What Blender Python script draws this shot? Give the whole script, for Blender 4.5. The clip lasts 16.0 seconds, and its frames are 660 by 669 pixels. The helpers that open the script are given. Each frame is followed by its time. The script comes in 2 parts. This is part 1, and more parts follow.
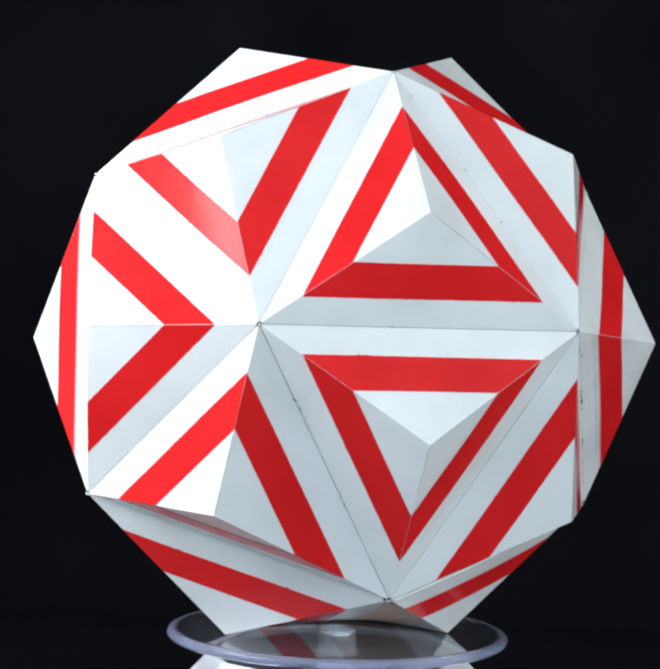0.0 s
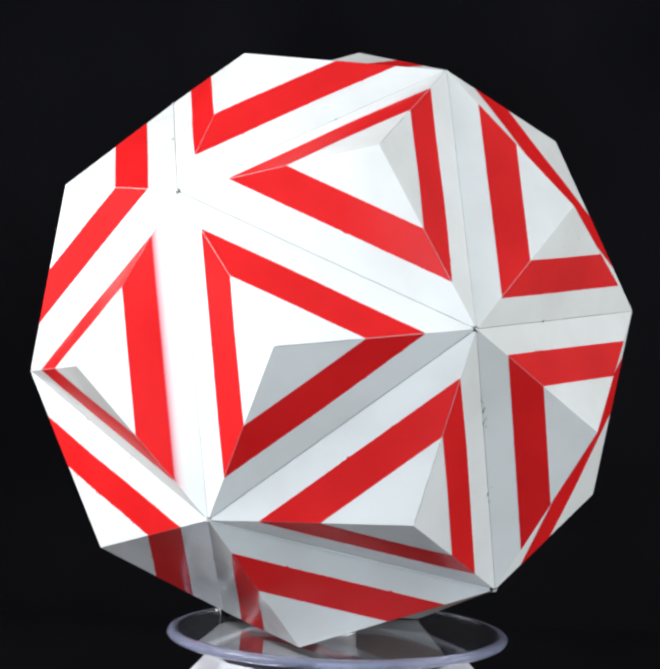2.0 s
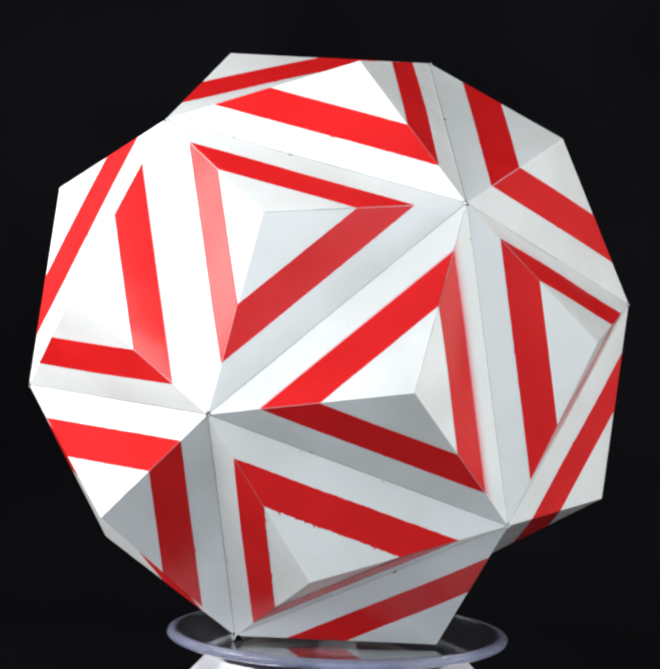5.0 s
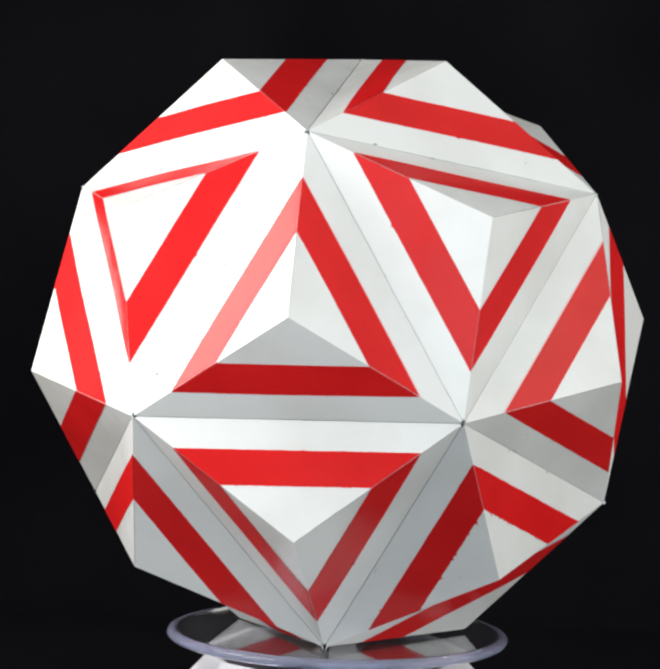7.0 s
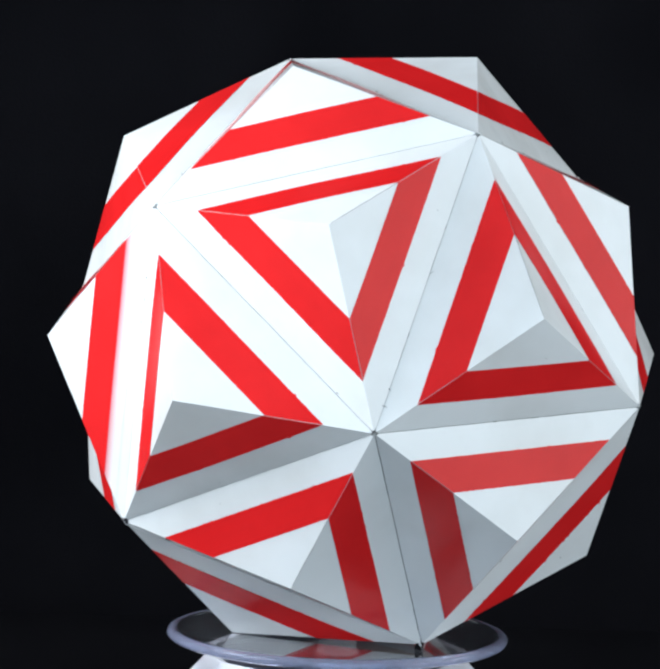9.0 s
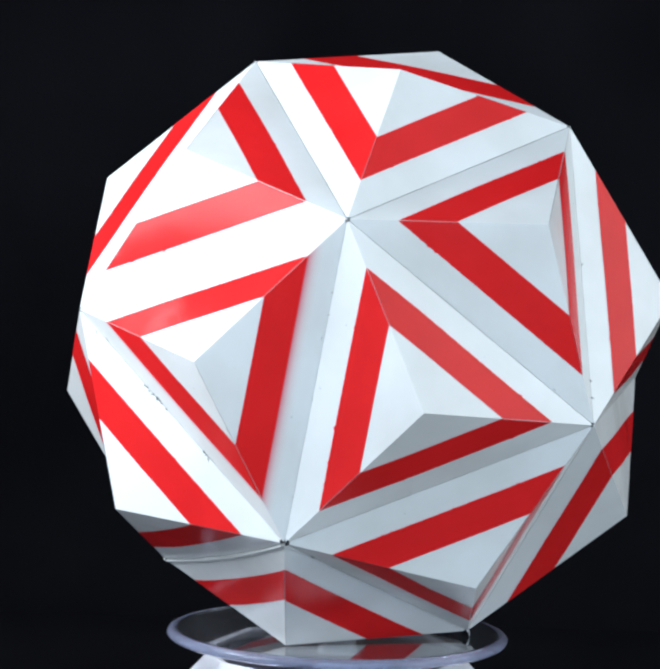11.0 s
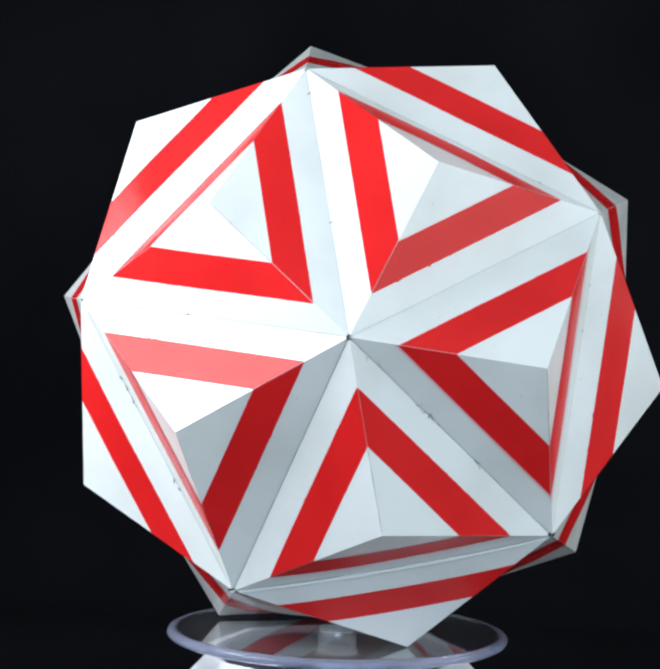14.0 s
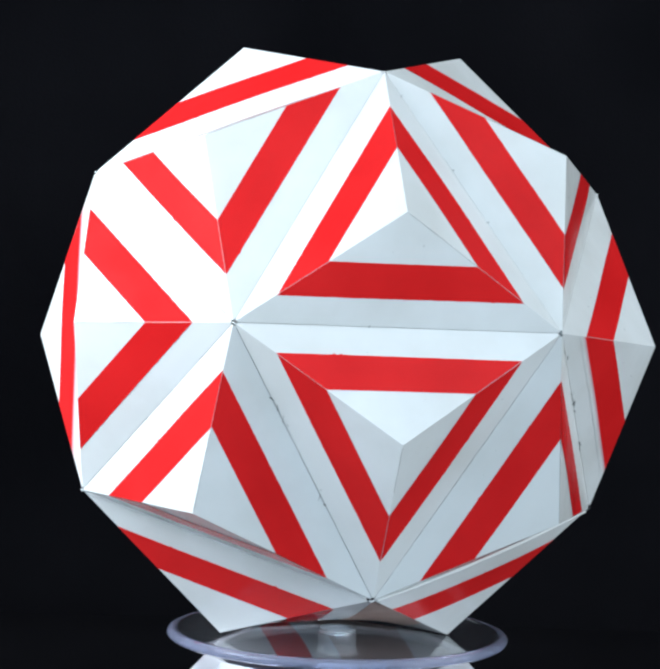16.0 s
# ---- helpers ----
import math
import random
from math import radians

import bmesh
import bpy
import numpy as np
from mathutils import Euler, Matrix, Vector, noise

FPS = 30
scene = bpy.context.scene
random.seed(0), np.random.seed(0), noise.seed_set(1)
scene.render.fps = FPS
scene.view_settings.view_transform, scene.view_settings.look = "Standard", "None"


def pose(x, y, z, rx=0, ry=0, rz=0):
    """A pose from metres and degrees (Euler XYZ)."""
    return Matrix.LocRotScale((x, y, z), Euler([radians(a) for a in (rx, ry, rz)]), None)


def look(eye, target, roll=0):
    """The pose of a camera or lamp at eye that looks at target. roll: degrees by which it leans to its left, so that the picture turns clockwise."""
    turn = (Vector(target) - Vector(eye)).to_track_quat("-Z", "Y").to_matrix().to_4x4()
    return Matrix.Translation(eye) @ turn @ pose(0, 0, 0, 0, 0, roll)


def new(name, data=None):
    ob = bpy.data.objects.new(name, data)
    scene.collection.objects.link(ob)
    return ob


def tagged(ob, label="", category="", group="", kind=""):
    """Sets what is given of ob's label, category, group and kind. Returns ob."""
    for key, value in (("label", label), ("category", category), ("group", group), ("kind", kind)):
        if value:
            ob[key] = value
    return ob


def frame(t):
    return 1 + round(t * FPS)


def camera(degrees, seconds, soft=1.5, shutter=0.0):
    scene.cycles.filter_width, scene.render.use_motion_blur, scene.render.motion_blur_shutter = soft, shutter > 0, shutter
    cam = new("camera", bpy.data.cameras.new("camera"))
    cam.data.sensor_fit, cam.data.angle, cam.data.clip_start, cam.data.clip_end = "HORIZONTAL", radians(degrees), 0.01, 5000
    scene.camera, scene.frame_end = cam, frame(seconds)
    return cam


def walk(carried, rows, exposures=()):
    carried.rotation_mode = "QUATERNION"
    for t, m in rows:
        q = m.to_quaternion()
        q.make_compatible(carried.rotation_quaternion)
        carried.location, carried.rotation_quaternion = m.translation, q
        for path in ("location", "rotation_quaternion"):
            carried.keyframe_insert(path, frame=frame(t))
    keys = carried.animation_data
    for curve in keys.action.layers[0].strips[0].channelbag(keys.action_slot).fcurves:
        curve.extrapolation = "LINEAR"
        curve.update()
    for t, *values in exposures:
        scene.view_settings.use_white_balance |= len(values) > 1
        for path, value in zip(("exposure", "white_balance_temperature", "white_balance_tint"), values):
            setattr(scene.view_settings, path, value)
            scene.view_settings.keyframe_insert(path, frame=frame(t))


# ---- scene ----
R = 0.125                       # centre of the paper ball to its five-fold corners
KIN = 1.0286                    # pyramid tips stand at this many R
REST = 0.960                    # ball centre above the disc, in R
DISC_Z = 0.110                  # top of the clear disc above the table
CENTRE_Z = DISC_Z + REST * R


def turn_z(a):
    return Matrix.Rotation(a, 4, "Z")


# ---- camera ----
cam = camera(7.891, 16.0, soft=2.9)
EYE = Vector((0, -15.7047 * R, CENTRE_Z + 1.8295 * R))
CAM_POSE = (Matrix.Translation(EYE) @ turn_z(0.0035) @ Matrix.Rotation(-0.1142, 4, "X")
            @ Matrix.Rotation(-0.0308, 4, "Y") @ Matrix.Rotation(math.pi / 2, 4, "X"))
# the clip camera's own drift of exposure and white balance: seconds, stops, kelvin, tint
TONE = [(0, 0.135, 5970, 5.4), (0.5, 0.175, 6180, 5.4), (1, 0.155, 6150, 5.4), (1.5, 0.165, 6060, 5.4), (2, 0.175, 6390, 9.0),
        (2.5, 0.135, 6350, 9.0), (3, 0.135, 6190, 6.2), (3.5, 0.135, 6290, 9.0), (4, 0.105, 6530, 9.0), (6.5, 0.115, 6460, 9.0),
        (7, 0.095, 6780, 9.0), (7.5, 0.055, 6460, 9.0), (8, 0.05, 5940, 5.4), (8.5, 0.03, 5880, 5.4), (9, 0.06, 5880, 5.4),
        (11.5, 0.1, 5760, 5.4), (12, 0.165, 6020, 5.4), (12.5, 0.205, 6460, 9.0), (13, 0.205, 6560, 9.0), (13.5, 0.165, 6360, 9.0),
        (14, 0.085, 5940, 3.6), (14.5, 0.115, 5800, 3.6), (15, 0.155, 5750, 3.6), (15.5, 0.165, 5750, 3.6), (16, 0.155, 5750, 3.6)]
walk(cam, [(0.0, CAM_POSE), (16.0, CAM_POSE)], TONE)

# turn of the ball in degrees
SPIN = [(0.0, 0.0), (0.5, 9.95), (1.0, 20.6), (1.5, 33.0), (2.0, 43.0), (2.5, 54.19), (3.0, 65.47), (3.5, 75.49),
        (4.0, 86.77), (4.2, 91.2), (6.3, 138.57), (6.5, 142.9), (7.0, 154.23), (7.5, 166.09), (8.0, 177.44), (8.5, 187.86),
        (9.0, 199.03), (9.2, 203.2), (11.3, 249.9), (11.5, 254.4), (12.0, 265.6), (12.5, 275.98), (13.0, 288.15),
        (13.5, 298.47), (14.0, 309.18), (14.5, 321.71), (15.0, 331.7), (15.5, 343.1), (16.0, 354.75)]

# ---- light ----
world = bpy.data.worlds.new("world")
scene.world = world
world.use_nodes = True
world.node_tree.nodes["Background"].inputs[0].default_value = (0.80, 0.90, 1.0, 1)
world.node_tree.nodes["Background"].inputs[1].default_value = 0.05


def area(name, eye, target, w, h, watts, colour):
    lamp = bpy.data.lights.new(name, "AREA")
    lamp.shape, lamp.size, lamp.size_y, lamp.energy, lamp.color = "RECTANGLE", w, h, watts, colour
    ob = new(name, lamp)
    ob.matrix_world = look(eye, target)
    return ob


BALL = Vector((0, 0, CENTRE_Z))


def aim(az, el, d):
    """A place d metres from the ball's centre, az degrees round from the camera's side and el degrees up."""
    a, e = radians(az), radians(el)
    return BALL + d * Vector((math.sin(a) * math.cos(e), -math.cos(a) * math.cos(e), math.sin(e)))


# a wide lamp panel beside the ball, daylight through the south window, and an added fill at the east wall
WEST_X, SOUTH_Y, EAST_X, NORTH_Y = -1.7, -3.4, 2.4, 1.7
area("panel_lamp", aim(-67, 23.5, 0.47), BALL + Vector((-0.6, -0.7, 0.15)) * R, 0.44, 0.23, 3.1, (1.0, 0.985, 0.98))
area("south_daylight", (0.75, SOUTH_Y + 0.02, 1.02), (0.75, 0, 1.02), 3.1, 1.76, 47, (0.74, 0.89, 1.0))
# added fill for the right-hand facets, where no window is known
area("east_fill", (EAST_X - 0.02, -0.875, 1.06), (0, -0.875, 1.06), 2.85, 1.88, 41, (1.0, 0.965, 0.91))

# ---- materials ----


def material(name, colour, rough, metal=0.0, gloss=0.5):
    m = bpy.data.materials.new(name)
    m.use_nodes = True
    n = m.node_tree.nodes["Principled BSDF"]
    n.inputs["Base Color"].default_value = (*colour, 1)
    n.inputs["Roughness"].default_value = rough
    n.inputs["Metallic"].default_value = metal
    n.inputs["Specular IOR Level"].default_value = gloss
    return m, m.node_tree, n


def textured(name, dark, light, rough, scale, bump=0.05, bump_scale=900, rough_span=0.06, detail=6.0, low=0.35, high=0.7, gloss=0.5, wave=0.0):
    """Colour that wanders between two tones at two scales, with fine relief."""
    m, tree, n = material(name, light, rough, 0.0, gloss)
    add, link = tree.nodes.new, tree.links.new
    co = add("ShaderNodeTexCoord")
    big = add("ShaderNodeTexNoise")
    big.inputs["Scale"].default_value, big.inputs["Detail"].default_value = scale, detail
    link(co.outputs["Object"], big.inputs["Vector"])
    ramp = add("ShaderNodeValToRGB")
    ramp.color_ramp.elements[0].position, ramp.color_ramp.elements[1].position = low, high
    ramp.color_ramp.elements[0].color, ramp.color_ramp.elements[1].color = (*dark, 1), (*light, 1)
    link(big.outputs["Fac"], ramp.inputs["Fac"])
    link(ramp.outputs["Color"], n.inputs["Base Color"])
    fine = add("ShaderNodeTexNoise")
    fine.inputs["Scale"].default_value, fine.inputs["Detail"].default_value = bump_scale, 4.0
    link(co.outputs["Object"], fine.inputs["Vector"])
    relief = add("ShaderNodeBump")
    relief.inputs["Strength"].default_value, relief.inputs["Distance"].default_value = bump, 0.0004
    link(fine.outputs["Fac"], relief.inputs["Height"])
    if wave:
        broad = add("ShaderNodeTexNoise")
        broad.inputs["Scale"].default_value, broad.inputs["Detail"].default_value = 48, 2.0
        link(co.outputs["Object"], broad.inputs["Vector"])
        sheet = add("ShaderNodeBump")
        sheet.inputs["Strength"].default_value, sheet.inputs["Distance"].default_value = wave, 0.001
        link(broad.outputs["Fac"], sheet.inputs["Height"])
        link(sheet.outputs["Normal"], relief.inputs["Normal"])
    link(relief.outputs["Normal"], n.inputs["Normal"])
    span = add("ShaderNodeMapRange")
    span.inputs["To Min"].default_value, span.inputs["To Max"].default_value = rough - rough_span, rough + rough_span
    link(big.outputs["Fac"], span.inputs["Value"])
    link(span.outputs["Result"], n.inputs["Roughness"])
    return m


WHITE_CARD = textured("white_card", (0.705, 0.705, 0.69), (0.81, 0.82, 0.82), 0.16, 19, low=0.30, high=0.58, wave=0.4)
RED_FILM = textured("red_film", (0.64, 0.0120, 0.0135), (0.72, 0.0160, 0.0175), 0.17, 30, gloss=0.21, wave=0.3)
BLACK_CLOTH = textured("black_cloth", (0.0050, 0.0048, 0.0062), (0.0094, 0.0090, 0.0112), 0.95, 5, 0.4, 700, 0.03, gloss=0.02)
WHITE_PLASTIC = textured("white_plastic", (0.70, 0.70, 0.74), (0.76, 0.76, 0.80), 0.35, 30)
NAVY_PLASTIC = textured("navy_plastic", (0.012, 0.012, 0.020), (0.024, 0.024, 0.038), 0.5, 40)
BLACK_PLASTIC = textured("black_plastic", (0.010, 0.010, 0.014), (0.02, 0.02, 0.026), 0.4, 40)
WALL_PAINT = textured("wall_paint", (0.70, 0.71, 0.72), (0.78, 0.79, 0.80), 0.7, 3, 0.1, 200)
FLOOR_WOOD = textured("floor_wood", (0.16, 0.10, 0.06), (0.26, 0.17, 0.10), 0.45, 4, 0.1, 120)
TABLE_WOOD = textured("table_wood", (0.026, 0.023, 0.022), (0.042, 0.037, 0.035), 0.45, 9, 0.1, 160)
KRAFT = textured("brown_board", (0.34, 0.24, 0.20), (0.47, 0.35, 0.30), 0.6, 40, gloss=0.12)
SCUFF = textured("grey_scuff", (0.10, 0.10, 0.10), (0.30, 0.30, 0.29), 0.6, 60)


def sprayed():
    """White card that turns red where the spray lay thick."""
    m = WHITE_CARD.copy()
    m.name = "sprayed_card"
    tree = m.node_tree
    n = tree.nodes["Principled BSDF"]
    white = n.inputs["Base Color"].links[0].from_socket
    level = tree.nodes.new("ShaderNodeAttribute")
    level.attribute_name = "spray"
    power = tree.nodes.new("ShaderNodeMath")
    power.operation = "POWER"
    power.inputs[1].default_value = 2.9
    tree.links.new(level.outputs["Fac"], power.inputs[0])
    mix = tree.nodes.new("ShaderNodeMixRGB")
    tree.links.new(power.outputs[0], mix.inputs[0])
    tree.links.new(white, mix.inputs[1])
    mix.inputs[2].default_value = (0.66, 0.035, 0.085, 1)
    tree.links.new(mix.outputs[0], n.inputs["Base Color"])
    return m


SPRAYED = sprayed()
ACRYLIC, _tree, _n = material("clear_acrylic", (0.93, 0.95, 1.0), 0.03)
_n.inputs["Transmission Weight"].default_value = 0.985
_n.inputs["IOR"].default_value = 1.52
CLOUDED, _tree, _n = material("clouded_acrylic", (0.97, 0.97, 0.99), 0.06)
_n.inputs["Transmission Weight"].default_value = 0.74
_n.inputs["IOR"].default_value = 1.49
FROSTED, _tree, _n = material("frosted_rim", (0.68, 0.71, 0.92), 0.10)
_n.inputs["Transmission Weight"].default_value = 0.82
_n.inputs["IOR"].default_value = 1.45


def part(name, bm, mat, parent=None, label=""):
    mesh = bpy.data.meshes.new(name)
    bm.to_mesh(mesh)
    bm.free()
    mesh.materials.append(mat)
    ob = new(name, mesh)
    ob.parent = parent
    return tagged(ob, label)


def box(bm, x0, x1, y0, y1, z0, z1):
    made = bmesh.ops.create_cube(bm, size=1.0)["verts"]
    for v in made:
        v.co = Vector(((x0 + x1) / 2 + v.co.x * (x1 - x0), (y0 + y1) / 2 + v.co.y * (y1 - y0), (z0 + z1) / 2 + v.co.z * (z1 - z0)))
    return made


def lathe(profile, steps=96, close=True):
    """A body turned about z from a closed outline of (radius, height)."""
    bm = bmesh.new()
    rings = []
    for r, z in profile:
        rings.append([bm.verts.new((r * math.cos(2 * math.pi * k / steps), r * math.sin(2 * math.pi * k / steps), z)) for k in range(steps)])
    n = len(rings)
    for i in range(n if close else n - 1):
        a, b = rings[i], rings[(i + 1) % n]
        for k in range(steps):
            bm.faces.new((a[k], a[(k + 1) % steps], b[(k + 1) % steps], b[k]))
    bmesh.ops.remove_doubles(bm, verts=bm.verts, dist=1e-6)
    bmesh.ops.recalc_face_normals(bm, faces=bm.faces)
    return bm


# ---- setting ----


def setting(name, x0, x1, y0, y1, z0, z1, mat, label, category):
    bm = bmesh.new()
    box(bm, x0, x1, y0, y1, z0, z1)
    return tagged(part(name, bm, mat), label, category, kind="structure")


FZ, CZ = -0.75, 2.1
setting("floor", WEST_X, EAST_X, SOUTH_Y, NORTH_Y, FZ - 0.1, FZ, FLOOR_WOOD, "brown wooden floor of the room", "floor")
setting("ceiling", WEST_X, EAST_X, SOUTH_Y, NORTH_Y, CZ, CZ + 0.1, WALL_PAINT, "plain off-white ceiling above the table", "ceiling")
setting("wall_north", WEST_X, EAST_X, NORTH_Y, NORTH_Y + 0.1, FZ, CZ, WALL_PAINT, "plain off-white wall behind the black backdrop", "wall")
setting("wall_west", WEST_X - 0.1, WEST_X, SOUTH_Y, NORTH_Y, FZ, CZ, WALL_PAINT, "plain off-white wall beside the table", "wall")


def holed_wall(name, along, a0, a1, face, back, h0, h1, z0, z1, label):
    """A wall with a wide opening, built from the four pieces round it."""
    bm = bmesh.new()
    for u0, u1, w0, w1 in ((a0, h0, FZ, CZ), (h1, a1, FZ, CZ), (h0, h1, FZ, z0), (h0, h1, z1, CZ)):
        if along == "y":
            box(bm, back, face, u0, u1, w0, w1)
        else:
            box(bm, u0, u1, back, face, w0, w1)
    return tagged(part(name, bm, WALL_PAINT), label, "wall", kind="structure")


# the east opening is made only for the added fill lamp
holed_wall("wall_east", "y", SOUTH_Y, NORTH_Y, EAST_X + 0.1, EAST_X, -2.3, 0.55, 0.12, 2.0, "off-white wall with an area lamp set at its wide opening")
holed_wall("wall_south", "x", WEST_X, EAST_X, SOUTH_Y, SOUTH_Y - 0.1, -0.8, 2.3, 0.14, 1.9, "off-white wall with an area lamp set at its wide opening")


def backdrop():
    """Black cloth that hangs behind the table in shallow folds."""
    bm = bmesh.new()
    nx, nz = 120, 24
    grid = []
    for j in range(nz + 1):
        row = []
        for i in range(nx + 1):
            x = -1.3 + 2.6 * i / nx
            z = FZ + 0.02 + 2.7 * j / nz
            y = 0.95 + 0.018 * noise.noise(Vector((x * 3.1, z * 0.5, 1.7))) + 0.006 * noise.noise(Vector((x * 13, z * 1.1, 5.2)))
            row.append((x, y, z))
        grid.append(row)
    for back in (0.0, 0.003):
        vs = [[bm.verts.new((x, y + back, z)) for x, y, z in row] for row in grid]
        for j in range(nz):
            for i in range(nx):
                f = bm.faces.new((vs[j][i], vs[j][i + 1], vs[j + 1][i + 1], vs[j + 1][i]))
                f.smooth = True
                if back:
                    f.normal_flip()
    return tagged(part("backdrop", bm, BLACK_CLOTH), "black cloth backdrop hanging in shallow folds", "backdrop", kind="structure")


backdrop()


def table():
    thing = tagged(new("table"), "dark brown wooden table under the turntable", "table")
    thing.location = (0, 0, FZ)
    bm = bmesh.new()
    box(bm, -0.75, 0.75, -0.55, 0.6, -FZ - 0.034, -FZ)
    part("tabletop", bm, TABLE_WOOD, thing, "dark brown wooden tabletop")
    for x in (-0.68, 0.68):
        for y in (-0.48, 0.53):
            bm = bmesh.new()
            box(bm, x - 0.03, x + 0.03, y - 0.03, y + 0.03, 0, -FZ - 0.034)
            part("leg", bm, TABLE_WOOD, thing)


table()


def table_cover():
    """Black cloth spread over the far half of the table, with a soft front edge."""
    bm = bmesh.new()
    n = 60
    for z in (0.0006, 0.0030):
        rows = []
        for j in range(13):
            rows.append([bm.verts.new((-0.77 + 1.54 * i / n, 0.19 + 0.43 * j / 12 + (0.012 * noise.noise(Vector((i * 0.21, 2.0, z))) if j == 0 else 0),
                                       z + (0.0015 * (1 + noise.noise(Vector((i * 0.3, j * 0.4, 9.0)))) if z > 0.002 else 0))) for i in range(n + 1)])
        for j in range(12):
            for i in range(n):
                f = bm.faces.new((rows[j][i], rows[j][i + 1], rows[j + 1][i + 1], rows[j + 1][i]))
                f.smooth = True
                if z < 0.002:
                    f.normal_flip()
    return tagged(part("table_cloth", bm, BLACK_CLOTH), "black cloth spread over the back of the table", "cloth")


table_cover()

# ---- turntable ----


def turntable_base():
    """White faceted foot with a dark slot between its front panels."""
    thing = tagged(new("turntable"), "white faceted turntable with a clear round acrylic disc", "turntable")
    z1, z2, z0 = DISC_Z - 0.0105, DISC_Z - 0.066, DISC_Z - 0.0143
    r1, r2 = 0.0535, 0.104
    bm = bmesh.new()
    bmesh.ops.create_cone(bm, cap_ends=True, segments=8, radius1=r2 * 0.93, radius2=r1 * 0.93, depth=z0 - z2,
                          matrix=Matrix.Translation((0, 0, (z0 + z2) / 2)) @ turn_z(radians(22.5)))
    part("core", bm, BLACK_PLASTIC, thing, "dark inner core seen in the slot")
    bm = bmesh.new()
    bmesh.ops.create_cone(bm, cap_ends=True, segments=8, radius1=r2, radius2=r2, depth=z2,
                          matrix=Matrix.Translation((0, 0, z2 / 2)) @ turn_z(radians(22.5)))
    bmesh.ops.bevel(bm, geom=list(bm.edges), offset=0.0015, segments=2, affect="EDGES")
    part("plinth", bm, WHITE_PLASTIC, thing)
    bm = bmesh.new()
    bmesh.ops.create_cone(bm, cap_ends=True, segments=8, radius1=r1 * 0.92, radius2=r1 * 0.90, depth=0.0012,
                          matrix=Matrix.Translation((0, 0, z0 + 0.0007)) @ turn_z(radians(22.5)))
    part("lid", bm, NAVY_PLASTIC, thing, "dark top plate under the disc")
    # panels round the slope; the slot lies a little to one side of the front
    stops = [-97, -45, 0, 45, 90, 135, 180, 208, 244]
    for a, b in zip(stops, stops[1:]):
        bm = bmesh.new()
        vs = []
        for r, z in ((r1, z1), (r2, z2 + 0.0005)):
            for ang in (a, b):
                t = radians(ang)
                vs.append(Vector((r * math.cos(t), r * math.sin(t), z)))
        outer = [bm.verts.new(v) for v in vs]
        inner = [bm.verts.new((v.x * 0.95, v.y * 0.95, v.z - 0.0005)) for v in vs]
        o, i = outer, inner
        for q in ((o[0], o[1], o[3], o[2]), (i[1], i[0], i[2], i[3]), (o[1], o[0], i[0], i[1]), (o[2], o[3], i[3], i[2]),
                  (o[0], o[2], i[2], i[0]), (o[3], o[1], i[1], i[3])):
            bm.faces.new(q)
        bmesh.ops.recalc_face_normals(bm, faces=bm.faces)
        part("panel", bm, WHITE_PLASTIC, thing)
    return thing


turntable = turntable_base()


def clear_disc():
    """Round clear plate with a rounded rim, on a short hollow stem."""
    rim, th, lip = 0.0709, 0.0042, 0.0040
    bm = lathe([(0.0081, 0.0), (rim - lip - 0.0001, 0.0), (rim - lip - 0.0001, -th), (0.0081, -th)], 128)
    plate = part("disc", bm, ACRYLIC, turntable, "clear acrylic disc with rounded rim")
    plate.location = (0, 0, DISC_Z)
    prof = [(rim - lip, 0.0)]
    for k in range(0, 10):
        a = math.pi / 2 - math.pi * k / 9
        prof.append((rim - 0.0026 + 0.0026 * math.cos(a), -th / 2 + th / 2 * math.sin(a)))
    prof += [(rim - lip, -th)]
    bm = lathe(prof, 128)
    for f in bm.faces:
        f.smooth = True
    part("rim", bm, FROSTED, plate, "rounded translucent bluish rim")
    r0, r1, up = 0.0079, 0.0070, 0.0012
    bm = lathe([(r0, -th - 0.0002), (r0, -0.0105), (r0 + 0.0016, -0.0122), (r0 + 0.0016, -0.0129), (r1, -0.0129), (r1, -th - 0.0002)], 64)
    stem = part("stem", bm, CLOUDED, plate, "short hollow clear stem under the disc")
    bm = lathe([(r0, -th), (r0, up - 0.0005), (r0 - 0.0003, up), (r1 + 0.0003, up), (r1, up - 0.0005), (r1, -th)], 64)
    collar = part("collar", bm, CLOUDED, plate, "clear ring standing up through the disc")
    for f in list(stem.data.polygons) + list(collar.data.polygons):
        f.use_smooth = abs(f.normal.z) < 0.3
    collar.visible_shadow = False
    plate.visible_shadow = stem.visible_shadow = False
    return plate


disc = clear_disc()

# ---- paper ball ----
PHI = (1 + 5 ** 0.5) / 2
CORNERS = [Vector(v).normalized() for a in (-1, 1) for b in (-PHI, PHI) for v in ((0, a, b), (a, b, 0), (b, 0, a))]
EDGE = min((CORNERS[0] - c).length for c in CORNERS[1:])
FACES = [(i, j, k) for i in range(12) for j in range(i + 1, 12) for k in range(j + 1, 12)
         if max((CORNERS[i] - CORNERS[j]).length, (CORNERS[j] - CORNERS[k]).length, (CORNERS[i] - CORNERS[k]).length) < EDGE * 1.01]
BODY = Matrix(((0.582355, -0.517592, 0.626866), (-0.285216, 0.592009, 0.753776), (-0.761258, -0.617757, 0.197133)))
OFF = Vector((-0.0124, 0.0611, REST))


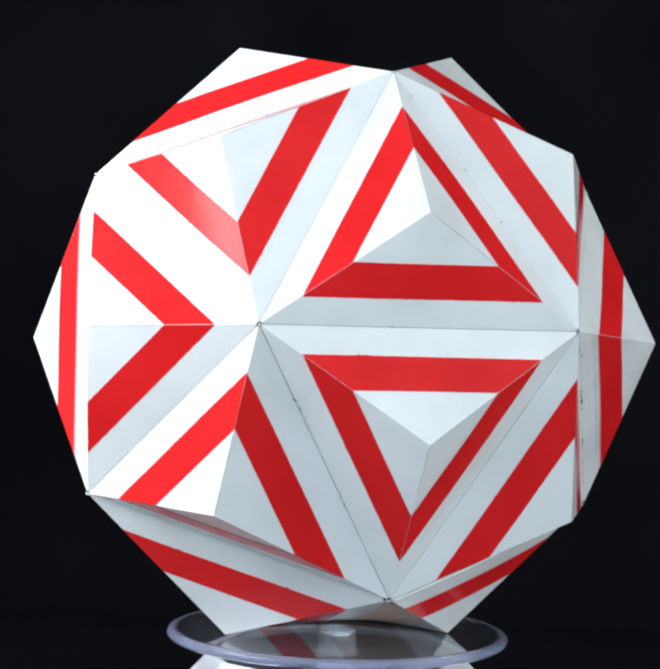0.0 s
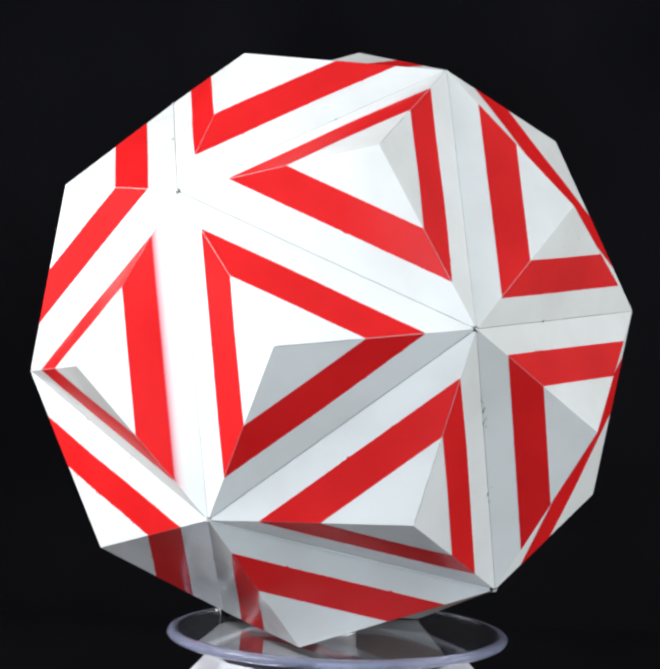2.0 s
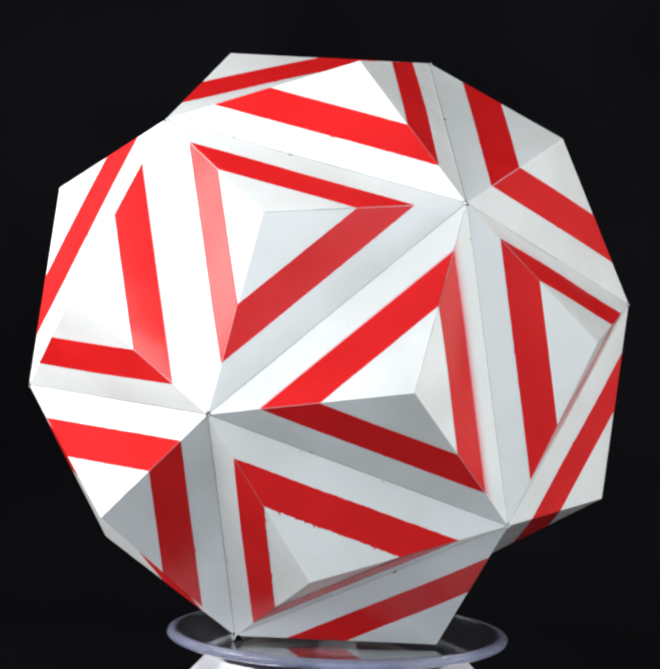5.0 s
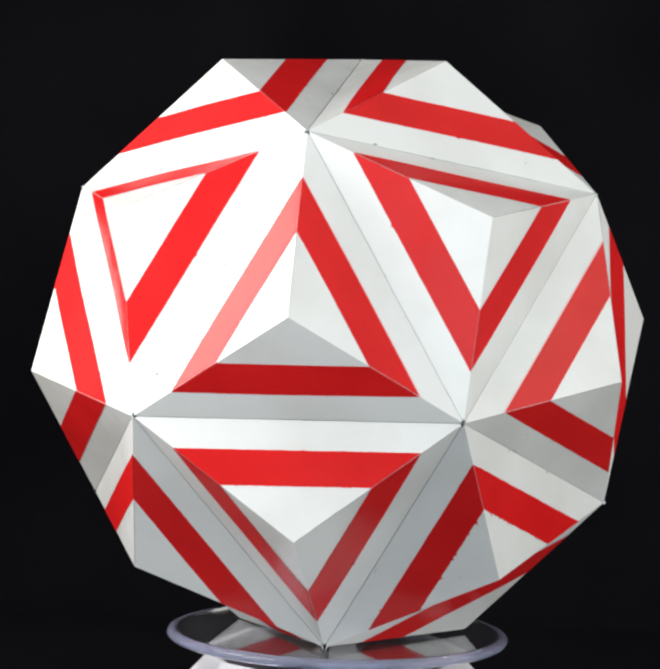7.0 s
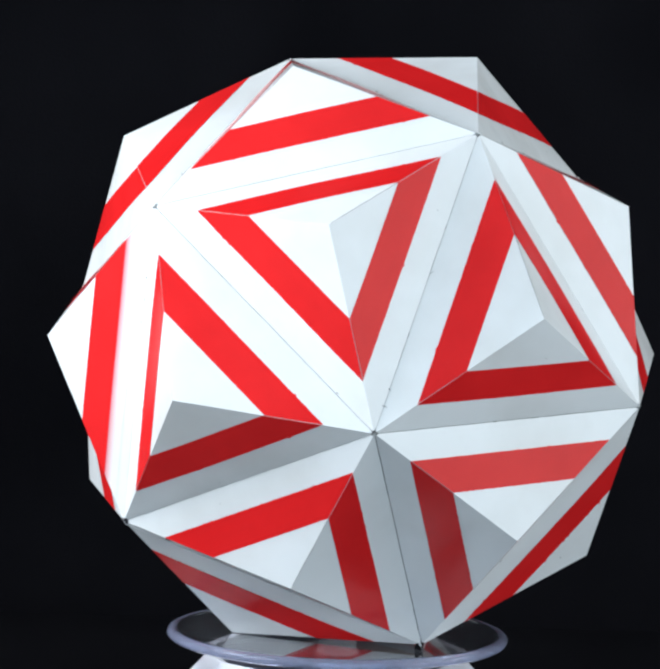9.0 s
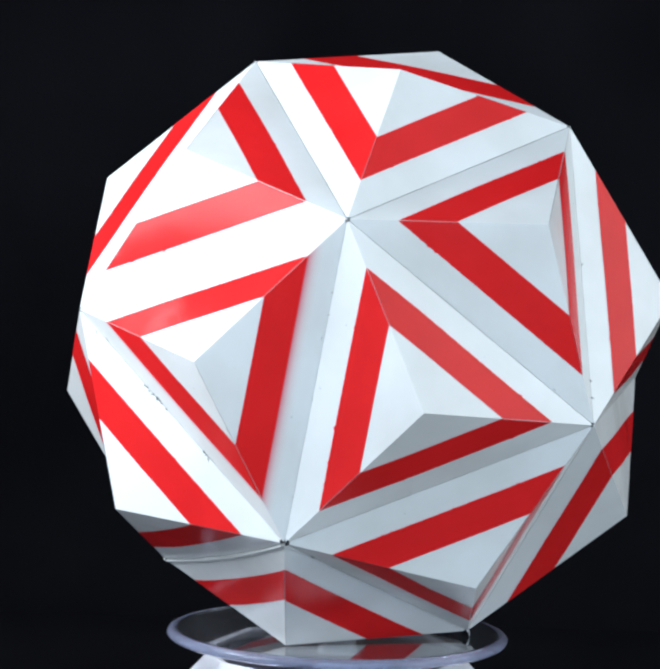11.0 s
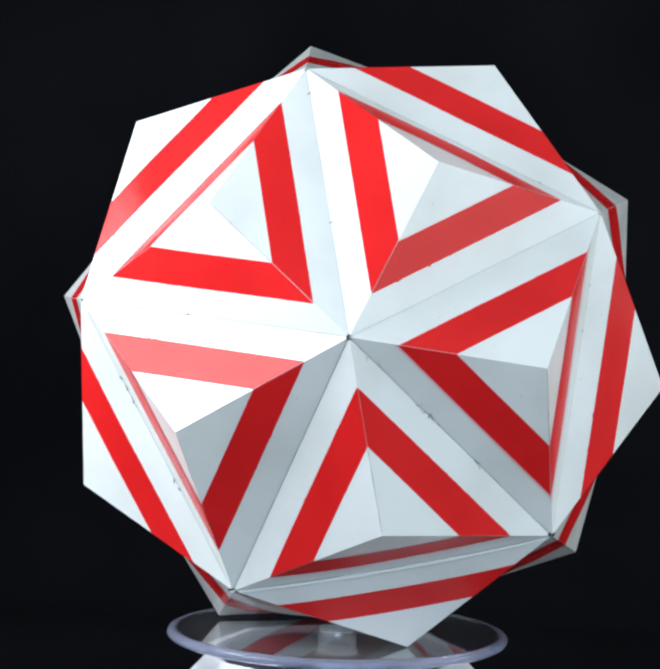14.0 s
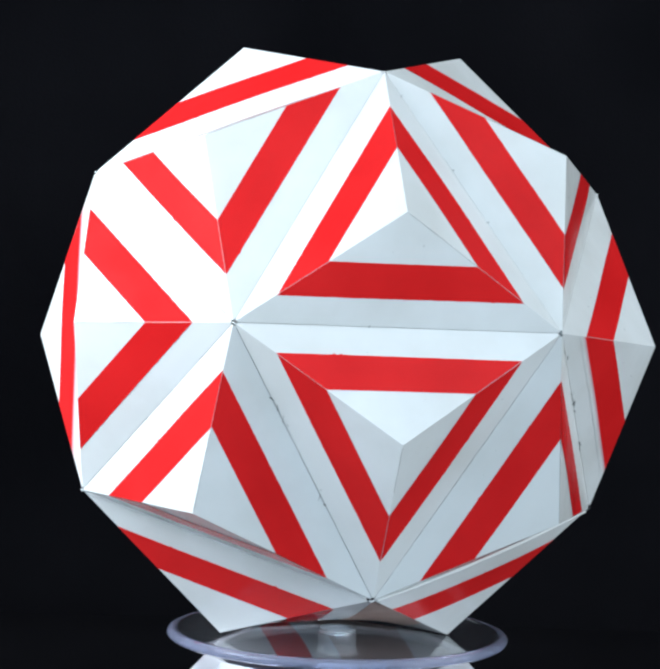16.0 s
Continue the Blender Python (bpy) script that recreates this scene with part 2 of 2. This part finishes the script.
# corners and tips that sit askew from hand assembly, in R
SKEW = {0: (-0.001, 0.003, -0.001), 1: (0.002, -0.012, -0.004), 5: (0.0104, 0.006, -0.0055), 6: (-0.010, -0.004, 0.006),
        7: (0.005, 0, 0.005), 10: (-0.005, -0.008, -0.015), 12: (0.002, -0.005, 0.013), 13: (-0.004, 0.0035, -0.0075), 14: (0.0015, 0.002, 0.007),
        15: (0, 0.002, -0.0035), 16: (0.002, 0.004, -0.004), 20: (-0.005, 0.001, 0.004), 21: (0.002, 0.001, 0.002), 22: (0.006, -0.002, 0.002),
        23: (0, -0.001, 0.0125), 24: (0, 0.0035, 0), 25: (0.001, 0.001, -0.002), 26: (-0.001, 0.0005, -0.003), 27: (0.002, 0.004, 0),
        28: (-0.021, -0.011, -0.013), 29: (0.007, -0.007, 0), 30: (0.009, -0.006, 0), 31: (0.001, 0.001, 0.0085)}


def placed(v, which=-1):
    return (BODY @ v + OFF + Vector(SKEW.get(which, (0, 0, 0)))) * R


def facet_point(b0, b1, tip, n, s, h, seed, lift=0.0):
    """A point of a slightly bulging facet: s along its base, h from base to tip. The points at the base's ends are clipped."""
    p = b0.lerp(b1, s).lerp(tip, h)
    w = 4 * s * (1 - s) * min(1.0, 5 * h) * (1 - h)
    bulge = 0.00095 * w * (0.5 + noise.noise(Vector((s * 1.6 + seed * 3.7, h * 1.6, seed * 1.3))))
    if seed in SAG:
        p = p + SAG[seed] * (4 * s * (1 - s) * (1 - h) ** 2)
    cut = CLIP * max(0.0, 1 - min(s, 1 - s) / 0.0125 - h / 0.021)
    return p + n * (bulge + lift) + (tip - (b0 if s < 0.5 else b1)).normalized() * cut


CLIP = 0.0008
SAG = {}                        # seams bowed by the weight of the card, filled in facet by facet
BOWED = {(5, 11): Vector((0, 0, -0.0019)), (5, 10): Vector((0, 0, -0.0078))}
STEPS = [0, 0.0125, 0.05, 0.13, 0.24, 0.36, 0.5, 0.64, 0.76, 0.87, 0.95, 0.9875, 1]
RISES = [0, 0.021, 0.07, 0.15, 0.24, 0.34, 0.44, 0.54, 0.64, 0.74, 0.84, 0.93, 0.9999]


def mesh_rows(bm, rows):
    for lower, upper in zip(rows, rows[1:]):
        for i in range(len(lower) - 1):
            bm.faces.new((lower[i], lower[i + 1], upper[i + 1], upper[i])).smooth = True
    return rows


def facet_sheet(bm, b0, b1, tip, n, seed):
    return mesh_rows(bm, [[bm.verts.new(facet_point(b0, b1, tip, n, s, h, seed)) for s in STEPS] for h in RISES])


def facet_band(bm, b0, b1, tip, n, seed, s0, s1, low, high, ns, nh, lift):
    rows = []
    for j in range(nh + 1):
        row = []
        for i in range(ns + 1):
            s = s0 + (s1 - s0) * i / ns
            row.append(bm.verts.new(facet_point(b0, b1, tip, n, s, low(s) + (high(s) - low(s)) * j / nh, seed, lift)))
        rows.append(row)
    return mesh_rows(bm, rows)


BARE = {18: ((5, 10),)}         # facet left as brown board
# depth of the soft spray outside a stripe, side by side
OVERSPRAY = {8: {(2, 6): 0.15, (2, 4): 0.035}, 10: {(3, 11): 0.15, (7, 11): 0.06}, 14: {(4, 8): 0.03}}
RAGGED = {13: 1.0, 15: 0.25}   # pyramids whose stripes are painted roughly on both edges
# ridges whose fold has cracked to a thin dark line: tip and corner, and how far down it runs
OPEN_RIDGES = {(12, 1): 0.45, (13, 7): 0.44, (14, 0): 0.44, (15, 0): 0.42, (16, 5): 0.30, (18, 1): 0.44, (20, 2): 0.96, (21, 2): 0.44,
               (22, 11): 0.44, (23, 8): 0.46, (26, 8): 0.62, (27, 4): 0.30, (29, 7): 0.44, (30, 11): 0.44, (31, 9): 0.44}
WORN_SEAMS = ((7, 11), (0, 5))


def paper_ball():
    thing = tagged(new("paper_polyhedron"), "glossy white and red paper polyhedron of twenty pyramids", "paper polyhedron")
    rng = random.Random(4)
    for face, ids in enumerate(FACES):
        mid = sum((CORNERS[i] for i in ids), Vector()) / 3
        tip = placed(mid.normalized() * KIN, 12 + face)
        base_mid = placed(mid)
        shrink = rng.uniform(0.0008, 0.0050)
        ring = [placed(CORNERS[i], i).lerp(base_mid, shrink) for i in ids]
        inward = (placed(Vector()) - base_mid).normalized()
        if (ring[1] - ring[0]).cross(ring[2] - ring[0]).dot(inward) > 0:
            ring.reverse()
            ids = ids[::-1]
        bm = bmesh.new()
        normals = []
        c = bm.verts.new(tip + inward * 0.0012)
        for k in range(3):
            b0, b1 = ring[k], ring[(k + 1) % 3]
            n = (b1 - b0).cross(tip - b0).normalized()
            normals.append(n)
            pair = tuple(sorted((ids[k], ids[(k + 1) % 3])))
            if pair in BOWED:
                SAG[face * 3 + k] = BOWED[pair]
            rows = facet_sheet(bm, b0, b1, tip, n, face * 3 + k)
            # folded-in tab and the back of the sheet
            hem = [bm.verts.new(v.co + inward * 0.004 + (base_mid - v.co).normalized() * 0.005) for v in rows[0]]
            for i in range(12):
                bm.faces.new((rows[0][i + 1], rows[0][i], hem[i], hem[i + 1]))
                bm.faces.new((hem[i + 1], hem[i], c))
            if pair in BARE.get(face, ()):
                for v in {v for row in rows[1:8] for v in row[1:-1]}:
                    for f in v.link_faces:
                        if f.smooth:
                            f.material_index = 1
        bmesh.ops.remove_doubles(bm, verts=bm.verts, dist=1e-5)
        bm.normal_update()
        for e in bm.edges:
            if len(e.link_faces) != 2 or e.link_faces[0].normal.angle(e.link_faces[1].normal, 0.0) > 0.2:
                e.smooth = False
        module = part("pyramid", bm, WHITE_CARD, thing)
        if face in BARE:
            module.data.materials.append(KRAFT)
        for k in range(3):
            b0, b1 = ring[k], ring[(k + 1) % 3]
            seed = face * 3 + k
            pair = tuple(sorted((ids[k], ids[(k + 1) % 3])))
            if pair in BARE.get(face, ()):
                continue
            spray = OVERSPRAY.get(face, {}).get(pair, 0.0)
            wild = 0.0 if spray else 0.40 + 0.45 * RAGGED.get(face, 0.0)
            inner = RAGGED.get(face, 0.0)
            burrs = [(rng.uniform(0.1, 0.9), rng.uniform(0.004, 0.013) * rng.choice((0, 0, 0.6, 1.4)) * min(1.0, wild * 2.4), rng.uniform(0.003, 0.009))
                     for _ in range(6)]
            specks = [(rng.uniform(0.08, 0.92), rng.uniform(-0.006, 0.030) * inner, rng.uniform(0.004, 0.009)) for _ in range(9)]
            tilt0, tilt1 = rng.uniform(-0.006, 0.006), rng.uniform(-0.006, 0.006)
            h0, h1 = 0.25 + rng.uniform(-0.006, 0.006), 0.545 + rng.uniform(-0.006, 0.006)
            end0, end1 = rng.choice((0.0003, 0.0006, 0.0016)), rng.choice((0.0003, 0.0006, 0.0016))

            def low(s):
                rough = 0.0045 * noise.noise(Vector((s * 34, seed * 2.1, 0.3))) + 0.0035 * noise.noise(Vector((s * 90, seed * 1.1, 7.3)))
                return h0 + tilt0 * (s - 0.5) + wild * rough - sum(d * max(0.0, 1 - abs(s - p) / w) for p, d, w in burrs)

            def high(s):
                rough = 0.0018 * noise.noise(Vector((s * 30, seed * 2.7, 4.3))) + 0.0012 * noise.noise(Vector((s * 80, seed * 1.9, 2.3)))
                return h1 + tilt1 * (s - 0.5) + (0.7 + 2 * inner) * rough + sum(d * max(0.0, 1 - abs(s - p) / w) for p, d, w in specks)

            bm = bmesh.new()
            facet_band(bm, b0, b1, tip, normals[k], seed, end0, 1 - end1, low, high, 110, 4, 0.00014)
            part("red_stripe", bm, RED_FILM, module)
            if spray:
                bm = bmesh.new()
                rows = facet_band(bm, b0, b1, tip, normals[k], seed, 0.0018, 0.9982, lambda s: h0 - spray, lambda s: h0 + 0.006, 64, 14, 0.00009)
                level = {v: j / 14 for j, row in enumerate(rows) for v in row}
                paint = bm.loops.layers.float_color.new("spray")
                for f in bm.faces:
                    for loop in f.loops:
                        loop[paint] = (level[loop.vert],) * 3 + (1,)
                part("paint_overspray", bm, SPRAYED, module, "soft pink overspray beside the stripe")
    # curled slivers of card at the corners, where the points of five pyramids meet
    for i, corner in enumerate(CORNERS):
        out = (BODY @ corner).normalized()
        base = placed(corner, i)
        side = out.cross(Vector((0.3, 0.2, 1))).normalized()
        for _ in range(2 if i in (5, 6, 10) else 1):
            turn = Matrix.Rotation(rng.uniform(0, 6.28), 3, out)
            u, w = turn @ side, turn @ out.cross(side)
            rad, wide, reach = rng.uniform(0.0005, 0.0009), rng.uniform(0.00022, 0.0004), rng.uniform(2.2, 3.6)
            if i in (5, 6, 10):
                rad, wide = rad * 1.7, wide * 1.6
            bm = bmesh.new()
            prev = None
            for k in range(9):
                a = reach * k / 8
                row = []
                for r in (rad, rad - 0.00016):
                    for b in (-wide, wide):
                        row.append(bm.verts.new(base - out * 0.0005 + u * (r * math.cos(a) + 0.0004) + out * (r * math.sin(a)) + w * b * (1 - 0.05 * k)))
                if prev:
                    for p, q in ((0, 1), (1, 3), (3, 2), (2, 0)):
                        bm.faces.new((prev[p], prev[q], row[q], row[p]))
                else:
                    bm.faces.new((row[0], row[1], row[3], row[2]))
                prev = row
            bm.faces.new((prev[2], prev[3], prev[1], prev[0]))
            bmesh.ops.recalc_face_normals(bm, faces=bm.faces)
            part("curled_tip", bm, WHITE_CARD, thing, "curled sliver of white card")
    # black lumps that stand in for the dark inside the holes of the two worst corners
    for i in (11, 5):
        out = (BODY @ CORNERS[i]).normalized()
        side = out.cross(Vector((0, 0, 1))).normalized()
        rise = out.cross(side)
        for k in range(5):
            spot = placed(CORNERS[i], i) - out * 0.0006 + side * rng.uniform(-0.0018, 0.0020) + rise * rng.uniform(-0.0006, 0.0010)
            bm = bmesh.new()
            bmesh.ops.create_icosphere(bm, subdivisions=1, radius=rng.uniform(0.0006, 0.0010))
            for v in bm.verts:
                v.co = v.co * rng.uniform(0.65, 1.25) + spot
            part("corner_dark", bm, BLACK_PLASTIC, thing, "black lump standing in for the dark of a corner hole")
    # black sheet laid on for the dark of the gap where the brown facet pulls away from its lower corner
    b0, b1 = placed(CORNERS[5], 5), placed(CORNERS[10], 10)
    tip = placed(sum((CORNERS[i] for i in FACES[18]), Vector()).normalized() * KIN, 30)
    n = (b1 - b0).cross(tip - b0).normalized()
    n = n if n.dot(b0 - placed(Vector())) > 0 else -n
    bm = bmesh.new()
    prev = None
    for k in range(9):
        u = 0.004 + 0.012 * k
        wide = 0.052 * math.sin(math.pi * (0.12 + 0.86 * k / 8)) * rng.uniform(0.75, 1.15)
        p = b0.lerp(tip, u)
        row = [bm.verts.new(p + n * 0.0004), bm.verts.new(p + (b1 - b0) * wide + n * 0.0004), bm.verts.new(p + (b1 - b0) * wide - n * 0.0006)]
        if prev:
            for i in (0, 1):
                bm.faces.new((prev[i], prev[i + 1], row[i + 1], row[i]))
        prev = row
    part("gap_dark", bm, BLACK_PLASTIC, thing, "black sheet laid on for the dark of a gap at a lower corner")
    # rolled white edges that catch the light along the sagging lower seams
    for (i, j), drop, thick in (((5, 11), -0.0005, 0.00095), ((5, 6), -0.0003, 0.00034), ((10, 11), -0.0003, 0.00034)):
        bm = bmesh.new()
        sag = BOWED.get((i, j), Vector())
        out = (BODY @ (CORNERS[i] + CORNERS[j])).normalized()
        along = (BODY @ (CORNERS[j] - CORNERS[i])).normalized()
        across = out.cross(along)
        prev = None
        for k in range(25):
            u = 0.02 + 0.96 * k / 24
            p = placed(CORNERS[i], i).lerp(placed(CORNERS[j], j), u) + sag * (4 * u * (1 - u)) + Vector((0, 0, drop)) + out * 0.0003
            r = thick * (0.45 + 0.55 * math.sin(math.pi * u)) * (1 + 0.25 * noise.noise(Vector((u * 9, i, j))))
            row = [bm.verts.new(p + (out * math.sin(k2 * math.pi / 4) + across * math.cos(k2 * math.pi / 4)) * r) for k2 in range(8)]
            if prev:
                for q in range(8):
                    bm.faces.new((prev[q], prev[(q + 1) % 8], row[(q + 1) % 8], row[q])).smooth = True
            prev = row
        bmesh.ops.recalc_face_normals(bm, faces=bm.faces)
        part("rolled_edge", bm, WHITE_CARD, thing, "rolled white card edge along a lower seam")
    # the corner that rests nearest the disc: a ragged black piece between two pointed flaps
    foot = placed(CORNERS[10], 10)
    radial = Vector((foot.x - OFF.x * R, foot.y - OFF.y * R, 0)).normalized()
    side = radial.cross(Vector((0, 0, 1)))
    bm = bmesh.new()
    prev = None
    for k in range(15):
        z = 0.0022 - 0.0044 * k / 14
        reach = 0.0012 + (0.0007 if k % 2 else -0.0003) * rng.uniform(0.3, 1.2) - 0.0008 * (k / 14)
        inner = -0.0014 - 0.0012 * k / 14
        row = [bm.verts.new(foot + radial * d + side * w + Vector((0, 0, z))) for d, w in ((inner, -0.0017), (reach, -0.0002), (reach, 0.0002), (inner, 0.0017))]
        if prev:
            for q in range(4):
                bm.faces.new((prev[q], prev[(q + 1) % 4], row[(q + 1) % 4], row[q]))
        else:
            bm.faces.new(row[::-1])
        prev = row
    bm.faces.new(prev)
    bmesh.ops.recalc_face_normals(bm, faces=bm.faces)
    part("ragged_black", bm, BLACK_CLOTH, thing, "ragged black piece at the lowest corner")
    for w0, w1, end, high_z in ((-0.0024, -0.0014, -0.0002, 0.0020), (0.0003, 0.0009, 0.0004, 0.0008)):
        bm = bmesh.new()
        top = [foot + side * w0 + radial * -0.0003 + Vector((0, 0, high_z)), foot + side * w1 + radial * 0.0002 + Vector((0, 0, high_z))]
        low_end = foot + side * (end + 0.0002) + radial * 0.0009 + Vector((0, 0, -0.0021))
        mid = [t.lerp(low_end, 0.55) + radial * 0.0004 for t in top]
        front = [bm.verts.new(v) for v in (top[0], top[1], mid[1], low_end, mid[0])]
        back = [bm.verts.new(v.co - radial * 0.00016) for v in front]
        bm.faces.new((front[0], front[1], front[2], front[4]))
        bm.faces.new((front[4], front[2], front[3]))
        bm.faces.new((back[4], back[2], back[1], back[0]))
        bm.faces.new((back[3], back[2], back[4]))
        for q in range(5):
            bm.faces.new((front[q], back[q], back[(q + 1) % 5], front[(q + 1) % 5]))
        bmesh.ops.recalc_face_normals(bm, faces=bm.faces)
        part("pointed_flap", bm, WHITE_CARD, thing, "pointed flap of white card at the lowest corner")
    # scuffs and dried glue along the seams
    bm = bmesh.new()
    for i in range(12):
        for j in range(i + 1, 12):
            if (CORNERS[i] - CORNERS[j]).length > EDGE * 1.01:
                continue
            heavy = (i, j) in WORN_SEAMS
            for _ in range((16 if i == 7 else 8) if heavy else rng.choice((0, 0, 1, 3))):
                s = rng.choice((0.14, 0.3, 0.36, 0.4, 0.62)) + rng.gauss(0, 0.03) if heavy else rng.uniform(0.06, 0.94)
                p = placed(CORNERS[i], i).lerp(placed(CORNERS[j], j), s)
                out = (BODY @ (CORNERS[i] + CORNERS[j])).normalized()
                along = (BODY @ (CORNERS[j] - CORNERS[i])).normalized()
                across = out.cross(along)
                a = rng.gauss(0, 0.7)
                d = along * math.cos(a) + across * math.sin(a)
                e = out.cross(d)
                long, thin = rng.uniform(0.0006, 0.0028) * (1.0 if heavy else 0.7), rng.uniform(0.00005, 0.00010)
                p = p + across * rng.gauss(0, 0.0007) + out * 0.0004
                vs = [bm.verts.new(p + d * x * long + e * y * thin + out * z) for z in (-0.0009, 0.0001) for x, y in ((-0.5, -1), (0.5, -0.6), (0.5, 0.6), (-0.5, 1))]
                for q in ((4, 5, 6, 7), (0, 1, 5, 4), (1, 2, 6, 5), (2, 3, 7, 6), (3, 0, 4, 7)):
                    bm.faces.new([vs[k] for k in q])
    for face, ids in enumerate(FACES):
        mid = sum((CORNERS[i] for i in ids), Vector()) / 3
        tip = placed(mid.normalized() * KIN, 12 + face)
        for i in ids:
            if (12 + face, i) not in OPEN_RIDGES:
                continue
            a, b = 0.015, OPEN_RIDGES[12 + face, i]
            p0, p1 = tip.lerp(placed(CORNERS[i], i), a), tip.lerp(placed(CORNERS[i], i), b)
            out = (BODY @ (mid.normalized() * 1.2 + CORNERS[i])).normalized()
            d = (p1 - p0).normalized()
            e = out.cross(d)
            prev = None
            for k in range(13):
                p = p0.lerp(p1, k / 12) + e * rng.gauss(0, 0.00004)
                w = 0.00012 * rng.uniform(0.35, 1.0)
                row = [bm.verts.new(p + e * w + out * 0.00002), bm.verts.new(p + out * 0.00010), bm.verts.new(p - e * w + out * 0.00002)]
                if prev:
                    bm.faces.new((prev[0], prev[1], row[1], row[0]))
                    bm.faces.new((prev[1], prev[2], row[2], row[1]))
                prev = row
    for _ in range(46):
        ids = rng.choice(FACES)
        face = FACES.index(ids)
        mid = sum((CORNERS[i] for i in ids), Vector()) / 3
        tip = placed(mid.normalized() * KIN, 12 + face)
        i, j = rng.sample(ids, 2)
        b0, b1 = placed(CORNERS[i], i), placed(CORNERS[j], j)
        p = b0.lerp(b1, rng.uniform(0.2, 0.8)).lerp(tip, rng.choice((0.08, 0.14, 0.2, 0.62, 0.7)) + rng.uniform(-0.03, 0.03))
        out = (b1 - b0).cross(tip - b0).normalized()
        out = out if out.dot(p - placed(Vector())) > 0 else -out
        d = (b1 - b0).normalized()
        e = out.cross(d)
        size = rng.uniform(0.00010, 0.00028)
        ring = [bm.verts.new(p + (d * math.cos(k * 1.047) + e * math.sin(k * 1.047)) * size * rng.uniform(0.6, 1.2) + out * 0.0003) for k in range(6)]
        top = bm.verts.new(p + out * 0.0006)
        for k in range(6):
            bm.faces.new((ring[k], ring[(k + 1) % 6], top))
    tagged(part("seam_scuffs", bm, SCUFF, thing, "grey scuffs and dried glue along the seams"), kind="stuff")
    return thing


ball = paper_ball()


def motions():
    walk(ball, [(t, pose(0, 0, DISC_Z, 0, 0, a)) for t, a in SPIN])
    walk(disc, [(t, pose(0, 0, DISC_Z, 0, 0, a)) for t, a in SPIN])


motions()
